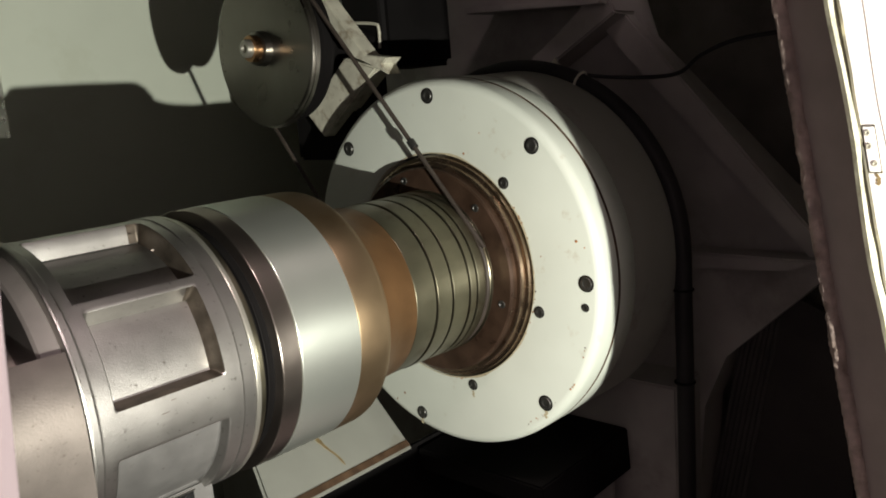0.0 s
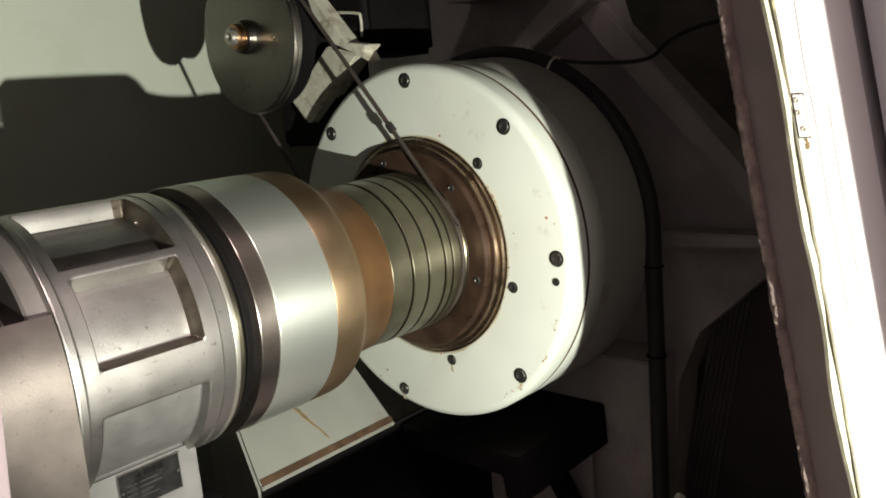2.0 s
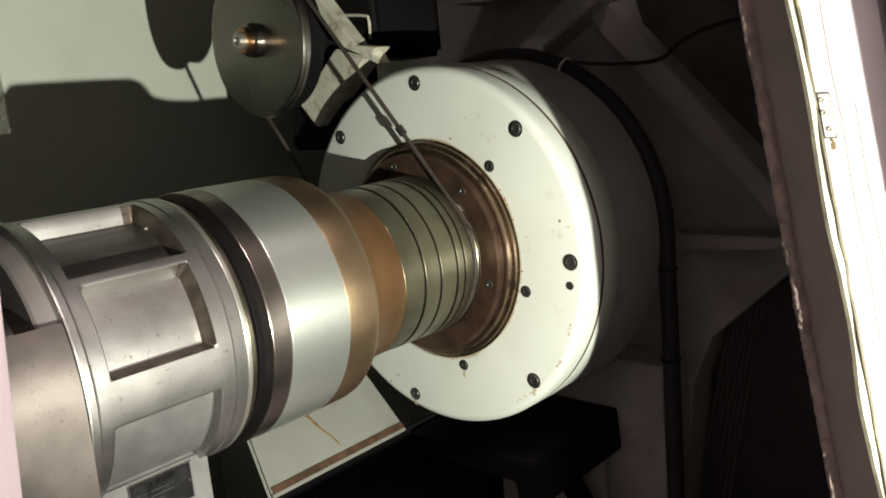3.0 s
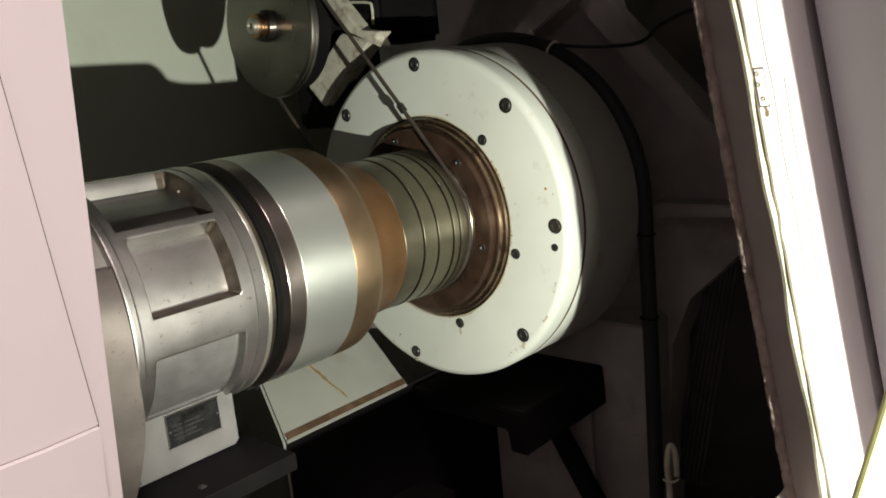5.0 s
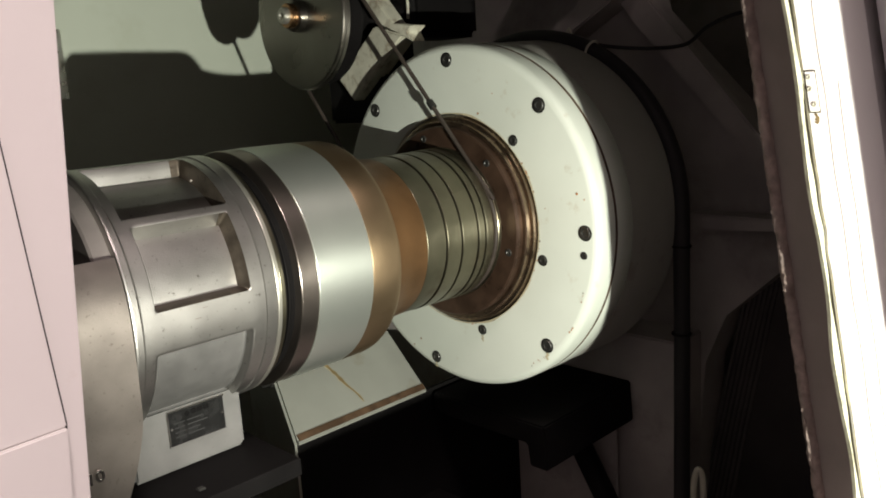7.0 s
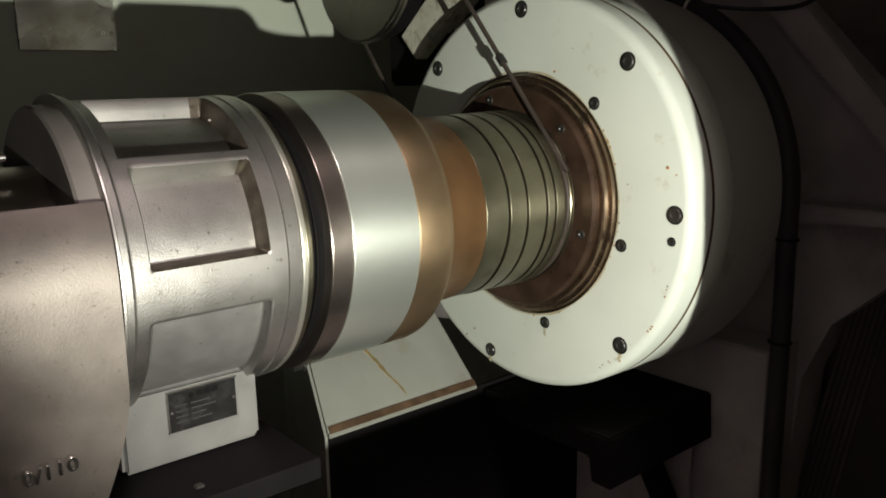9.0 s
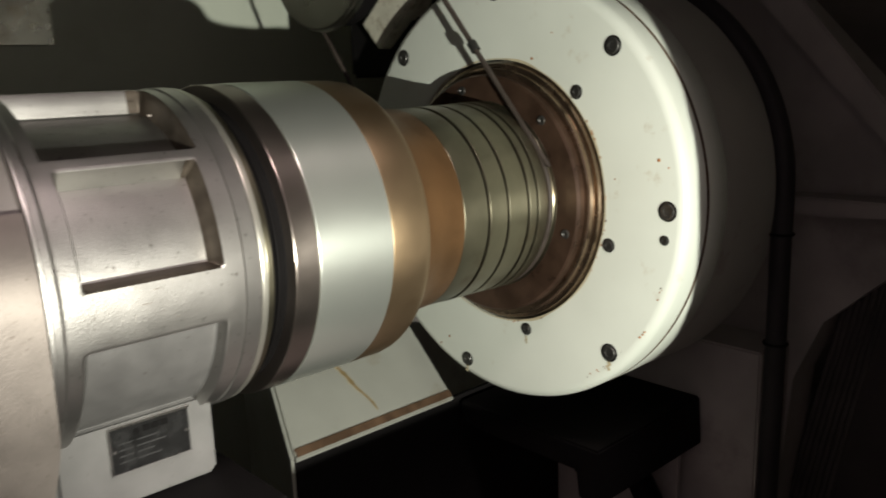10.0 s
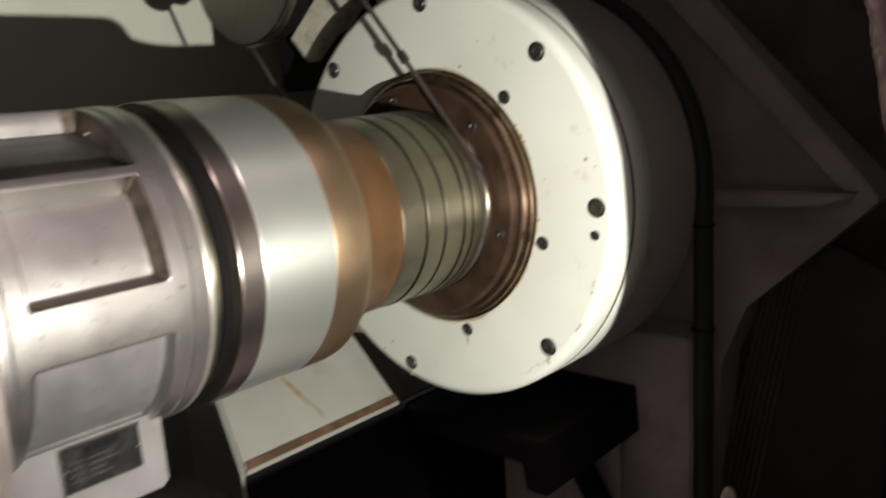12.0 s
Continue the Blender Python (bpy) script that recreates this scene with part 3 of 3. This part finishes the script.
part("joint", belt_joint(), M_SCREW, belt_thing, "crimped belt joint")

bracket = thing("pulley_bracket", "chipped cream painted steel bracket of the pulley", "bracket")
part("foot", prism([(0.191, 1.127), (0.217, 1.154), (0.145, 1.2115), (0.095, 1.1975)], 0.03, 0.055, yz, 0.002), M_PAINT_WORN, bracket)
part("arm", prism([(0.150, 1.262), (0.116, 1.224), (0.104, 1.211), (0.072, 1.206), (0.081, 1.200), (0.074, 1.189), (0.092, 1.198), (0.128, 1.213), (0.150, 1.236), (0.176, 1.264), (0.24, 1.33), (0.215, 1.34)], 0.024, 0.045, yz, 0.001), M_PAINT_WORN, bracket)
part("mount", box(0.045, 0.10, 0.15, 0.26, 1.10, 1.212, 0.004), M_BLACK, bracket, "black mounting block")

# ---- guard under the spindle ----
guard = thing("chip_guard", "cream painted folded sheet guard with a rust run", "guard")
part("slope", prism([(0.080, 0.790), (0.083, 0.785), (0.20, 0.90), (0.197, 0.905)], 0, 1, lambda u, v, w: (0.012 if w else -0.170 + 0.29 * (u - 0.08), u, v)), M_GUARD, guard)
part("lower_edge", prism([(0.0785, 0.7885), (0.0835, 0.7938), (0.0825, 0.7946), (0.0775, 0.7893)], -0.168, 0.012, yz), M_SEAM, guard, "brown grimed lower edge")
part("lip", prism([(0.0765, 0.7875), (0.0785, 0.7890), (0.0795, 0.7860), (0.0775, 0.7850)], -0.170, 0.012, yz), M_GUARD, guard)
# apron's black includes the shade beneath the cylinder
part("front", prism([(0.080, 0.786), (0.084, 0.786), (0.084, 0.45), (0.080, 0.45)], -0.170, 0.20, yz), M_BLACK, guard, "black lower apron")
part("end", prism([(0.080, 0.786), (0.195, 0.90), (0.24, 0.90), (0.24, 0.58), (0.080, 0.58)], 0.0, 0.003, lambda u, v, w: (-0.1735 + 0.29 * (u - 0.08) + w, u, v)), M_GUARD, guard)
part("rust_halo", wavy_run(0.0, 1.0, 0.0034, 5, lambda u, w: (-0.073 - 0.028 * u + w, 0.0880 + 0.064 * u, 0.7984 + 0.0629 * u)), M_HALO, guard, "olive stain round the rust run")
part("rust_run", wavy_run(0.0, 1.0, 0.0024, 5, lambda u, w: (-0.073 - 0.028 * u + w * 1.1, 0.0878 + 0.064 * u, 0.7988 + 0.0629 * u)), M_STAIN, guard, "brown rust run")
nut = thing("guard_nut", "small dark hexagon nut on the guard's end", "nut")
part("hexagon", lathe([(-0.170, 0.0), (-0.170, 0.004), (-0.169, 0.005), (-0.158, 0.005), (-0.158, 0.0)], 6, False, 0.838, 0.140), M_SCREW, nut)
part("washer", lathe(rounded(-0.1605, -0.157, 0.002, 0.0075, 0.0004), 24, True, 0.838, 0.140), M_SCREW, nut)

# ---- dark castings behind ----
casting = thing("machine_casting", "grimed grey cast iron frame with ribs", "machine frame")
part("web", prism([(-0.30, 0.978), (-0.18, 0.862), (-0.155, 0.80), (-0.13, 0.45), (0.44, 0.45), (0.44, 1.62), (-0.02, 1.42), (-0.085, 1.21)], 0.25, 0.30, yz), M_HEAD, casting)
part("border", prism([(-0.30, 0.978), (-0.286, 0.966), (-0.074, 1.195), (0.02, 1.32), (-0.005, 1.335), (-0.085, 1.23)], 0.232, 0.25, yz, 0.002), M_HEAD, casting)
part("left_border", prism([(-0.085, 1.235), (-0.070, 1.265), (0.040, 1.185), (0.045, 1.16)], 0.205, 0.25, yz, 0.002), M_HEAD, casting)
part("rib", prism([(-0.15, 0.966), (-0.15, 0.984), (-0.285, 0.984), (-0.26, 0.972)], 0.215, 0.25, yz, 0.002), M_HEAD, casting)
part("ledge", prism([(0.105, 1.262), (-0.075, 1.250), (-0.075, 1.244), (0.105, 1.255)], 0.19, 0.25, yz, 0.001), M_HEAD, casting)
part("pedestal", prism([(-0.150, 0.84), (-0.150, 0.45), (0.20, 0.45), (0.20, 0.84)], 0.19, 0.25, yz, 0.002), M_HEAD, casting)
beam = thing("bed_beam", "black bed beam under the headstock, darkened for shade", "beam")
# beam's black includes the shade it lies in
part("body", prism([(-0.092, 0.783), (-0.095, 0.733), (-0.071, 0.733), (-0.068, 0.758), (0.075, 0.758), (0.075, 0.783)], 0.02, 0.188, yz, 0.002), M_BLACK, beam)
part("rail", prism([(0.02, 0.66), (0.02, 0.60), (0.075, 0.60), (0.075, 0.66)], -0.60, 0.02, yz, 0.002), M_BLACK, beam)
tray = thing("chip_tray", "grimed brown sheet chip tray", "tray")
part("sheet", prism([(-0.079, 0.757), (0.074, 0.757), (0.074, 0.50), (-0.079, 0.50)], 0.172, 0.177, yz), M_HEAD, tray)
part("floor_sheet", box(-0.30, 0.16, -0.30, 0.07, 0.545, 0.55, 0.001, 1), M_DARK_DIRTY, tray)
strut = thing("strut", "black steel strut across the chip tray", "strut")
part("bar", tube([(0.150, -0.012, 0.752), (0.150, -0.055, 0.683), (0.150, -0.110, 0.590)], 0.0135, 14), M_BLACK, strut)
bellows = thing("way_bellows", "dark ribbed way cover", "way cover")
part("backing", prism([(-0.186, 0.892), (-0.132, 0.60), (-0.30, 0.60), (-0.30, 0.90), (-0.245, 0.925)], 0.285, 0.30, yz), M_BELLOWS, bellows)
for k in range(7):
    o = 0.0058 * k
    part("fold", tube([(0.284, -0.190 - o, 0.888 + o * 0.45), (0.284, -0.160 - o, 0.74), (0.284, -0.134 - o * 1.05, 0.60)], 0.0022, 8), M_FOLD, bellows)
plain("wall_rear_right", box(0.62, 0.64, -0.45, 0.2, 0.25, 1.9, 0), M_DARK_DIRTY, "oil-grimed dark sheet behind the machine frame")
cable = thing("black_cable", "thin black cable across the machine frame", "cable")
part("cord", tube([(0.150, -0.035, 1.184), (0.20, -0.060, 1.172), (0.228, -0.100, 1.1665), (0.228, -0.142, 1.168), (0.228, -0.167, 1.184), (0.24, -0.200, 1.196), (0.25, -0.26, 1.2)], 0.0022, 8), M_RUBBER, cable)
hose_clip = thing("hose_clip", "small pale metal hose clip", "clip")
part("tab", prism([(-0.040, 1.178), (-0.052, 1.193), (-0.060, 1.178)], 0.138, 0.141, yz), M_PAINT_WORN, hose_clip)
pale = thing("pale_cable", "short pale looped cable end", "cable")
part("loop", tube([(0.10, -0.2215, 0.60), (0.10, -0.2215, 0.69), (0.10, -0.2195, 0.722), (0.10, -0.2235, 0.744), (0.103, -0.2275, 0.738), (0.104, -0.2285, 0.71)], 0.0032, 8), M_CABLE, pale)
part("tie", tube([(0.097, -0.2155, 0.705), (0.097, -0.2265, 0.7045), (0.104, -0.2305, 0.706)], 0.0013, 6), M_CABLE, pale)
motor = thing("drive_motor_box", "dark grey box with a rounded pale rim", "motor")
part("body", box(0.10, 0.22, 0.150, 0.225, 1.20, 1.30, 0.008, 3), M_BLACK, motor)
part("rim", tube([(0.098, 0.158, 1.222), (0.098, 0.157, 1.243), (0.098, 0.165, 1.2500), (0.098, 0.216, 1.2565)], 0.0018, 8), M_PAINT_WORN, motor)
hose = thing("black_hose", "black rubber hose over the headstock", "hose")
part("tube", tube([(0.137, *polar(0.186, a)) for a in range(120, -5, -8)] + [(0.137, -0.186, 0.95), (0.138, -0.186, 0.85), (0.137, -0.186, 0.7), (0.137, -0.186, 0.5)], 0.0085, 14), M_RUBBER, hose)
for z in (0.965, 0.872):
    part("tie_band", tube([(0.137 + 0.0092 * math.cos(k * math.pi / 6), -0.186 + 0.0092 * math.sin(k * math.pi / 6), z) for k in range(13)], 0.0012, 6, False), M_BLACK, hose)
TIE = 64
tie_y, tie_z = polar(0.186, TIE)
across = Vector((0, tie_y, tie_z - AX_Z)).normalized()
part("cable_tie", tube([Vector((0.137, tie_y, tie_z)) + 0.0096 * (math.cos(k * math.pi / 6) * Vector((1, 0, 0)) + math.sin(k * math.pi / 6) * across) for k in range(13)], 0.0013, 6, False), M_CABLE, hose, "pale cable tie")
plaque = thing("plaque", "polished tin plaque fixed to the back wall", "plaque")
part("sheet", box(-0.266, -0.145, 0.616, 0.62, 1.152, 1.25, 0.001, 1), M_PLAQUE, plaque)
shelf = thing("drain_tray", "black oily steel drain tray under the cylinder", "tray")
part("tray_plate", box(-0.7, -0.286, -0.105, 0.06, 0.858, 0.872, 0.001, 1), M_BLACK, shelf)
part("screw", box(-0.363, -0.357, -0.092, -0.086, 0.8715, 0.8735, 0.0009, 2), M_SCREW, shelf)

# ---- small marks and fittings ----
for y, z, r in ((-0.157, 1.036, 0.0014), (-0.099, 1.053, 0.0012), (-0.1015, 1.049, 0.0010), (-0.165, 1.031, 0.0007), (-0.148, 0.9068, 0.0008), (-0.1465, 0.9045, 0.0007), (-0.144, 0.902, 0.0009), (-0.040, 1.1105, 0.0012), (0.066, 0.857, 0.0012), (0.078, 0.848, 0.0010), (-0.060, 1.129, 0.0006), (-0.12, 1.02, 0.0006)):
    part("paint_chip", lathe([(-0.0004, 0.0), (-0.0004, r * 0.7), (-0.0002, r), (0.0006, r)], 7, False, z, y), M_SPECK, headstock, "rust speck in a paint chip")


chips = random.Random(4)
for k in range(34):
    if k < 22:
        r, a, size = 0.1118 + 0.0012 * chips.random(), chips.uniform(-95, 60), chips.uniform(0.0004, 0.0010)
    else:
        r, a, size = 0.1700 + 0.003 * chips.random(), chips.uniform(-62, -18), chips.uniform(0.0003, 0.0008)
    y, z = polar(r, a)
    part("paint_chip", lathe([(-0.0004, 0.0), (-0.0004, size * 0.7), (-0.0002, size), (0.0006, size)], 6, False, z, y), M_SPECK if k % 3 else M_SEAM, headstock)


def raised_text(words, size, depth, m, parent, name, material):
    """Built-in lettering turned into a mesh."""
    data = bpy.data.curves.new(name, "FONT")
    data.body, data.size, data.extrude, data.bevel_depth, data.resolution_u = words, size, depth, depth * 0.4, 3
    src = bpy.data.objects.new(name, data)
    scene.collection.objects.link(src)
    me = bpy.data.meshes.new_from_object(src)
    bpy.data.objects.remove(src)
    me.materials.append(material)
    ob = new(name, me)
    ob.parent, ob.matrix_world = parent, m
    return ob


raised_text("0/110", 0.0118, 0.0009, pose(-0.4530, -0.0975, 0.9085, 101, 0, 0) @ pose(0, 0, 0, 0, 0, 4), cylinder, "raised_marking", M_CHROME)

# unreadable lines and the maker's mark on the nameplate, as plain bars
NZ = NY - 0.0014
part("mark", lathe([(0, 0.0), (0, 0.0018), (0.0001, 0.0018)], 20, False), M_BLACK, nameplate).matrix_world = pose(-0.3455, NZ, 0.9145, 0, 0, 90) @ Matrix.Translation((0, 0, -AX_Z))
for k in range(3):
    part("logo_bar", box(-0.3420 + k * 0.0050, -0.3380 + k * 0.0050, NZ - 0.0001, NZ + 0.0002, 0.9132, 0.9165, 0.0003, 1), M_BLACK, nameplate)
for k in range(4):
    z = 0.9095 - k * 0.0036
    part("text_bar", box(-0.3560, -0.3480, NZ - 0.0001, NZ + 0.0002, z - 0.0003, z + 0.0003, 0), M_MARK, nameplate)
    part("text_bar", box(-0.3460, -0.3330 + 0.004 * math.sin(k * 2.1), NZ - 0.0001, NZ + 0.0002, z - 0.0003, z + 0.0003, 0), M_MARK, nameplate)
for x, z in ((NX0 + 0.002, 0.906), (NX1 - 0.002, 0.906)):
    part("rivet", box(x - 0.0009, x + 0.0009, NZ - 0.0008, NZ + 0.0003, z - 0.0009, z + 0.0009, 0.0004, 2), M_CHROME, nameplate)
# casting scars on the housing
for x, a, w in ((-0.3500, -2.2, 0.0028), (-0.3440, 1.6, 0.0022), (-0.3345, -8.0, 0.0010), (-0.318, 60, 0.0010)):
    y, z = polar(0.0966, a)
    part("casting_scar", box(x - w, x + w, y - 0.0007, y + 0.0007, z - 0.0006, z + 0.0006, 0.0004, 2), M_DARK_STEEL, cylinder)

# faint rust runs below the cover's screws
M_DRIP = mat("faint_rust_run", (0.44, 0.39, 0.26), 0.5, 0, 0.15, 120, 0.1, 200)
for r, a, length, width in ((0.165, -45, 0.009, 0.0026), (0.1195, -75, 0.007, 0.0020), (0.1655, -104.8, 0.007, 0.0020)):
    y, z = polar(r, a)
    z -= 0.006
    part("rust_run", wavy_run(0.0, 1.0, width, a, lambda u, w: (-0.0003, y + w, z - length * u), 14), M_DRIP, headstock)


def edge_stain():
    """An uneven oil stain round the hole in the cover."""
    bm = bmesh.new()
    inner, outer = [], []
    for k in range(180):
        a = 2 * k
        w = 0.0008 + 0.0042 * max(0.0, noise.noise(Vector((a * 0.06, 2, 0))) + 0.15) * (0.6 + 0.4 * noise.noise(Vector((a * 0.5, 9, 0))))
        inner.append(bm.verts.new((-0.0003, *polar(0.1111, a))))
        outer.append(bm.verts.new((-0.0003, *polar(0.1111 + w, a))))
    for k in range(180):
        j = (k + 1) % 180
        bm.faces.new((inner[k], inner[j], outer[j], outer[k]))
    return bm


part("oil_stain", edge_stain(), M_DRIP, headstock, "yellowish oil stain round the hole")
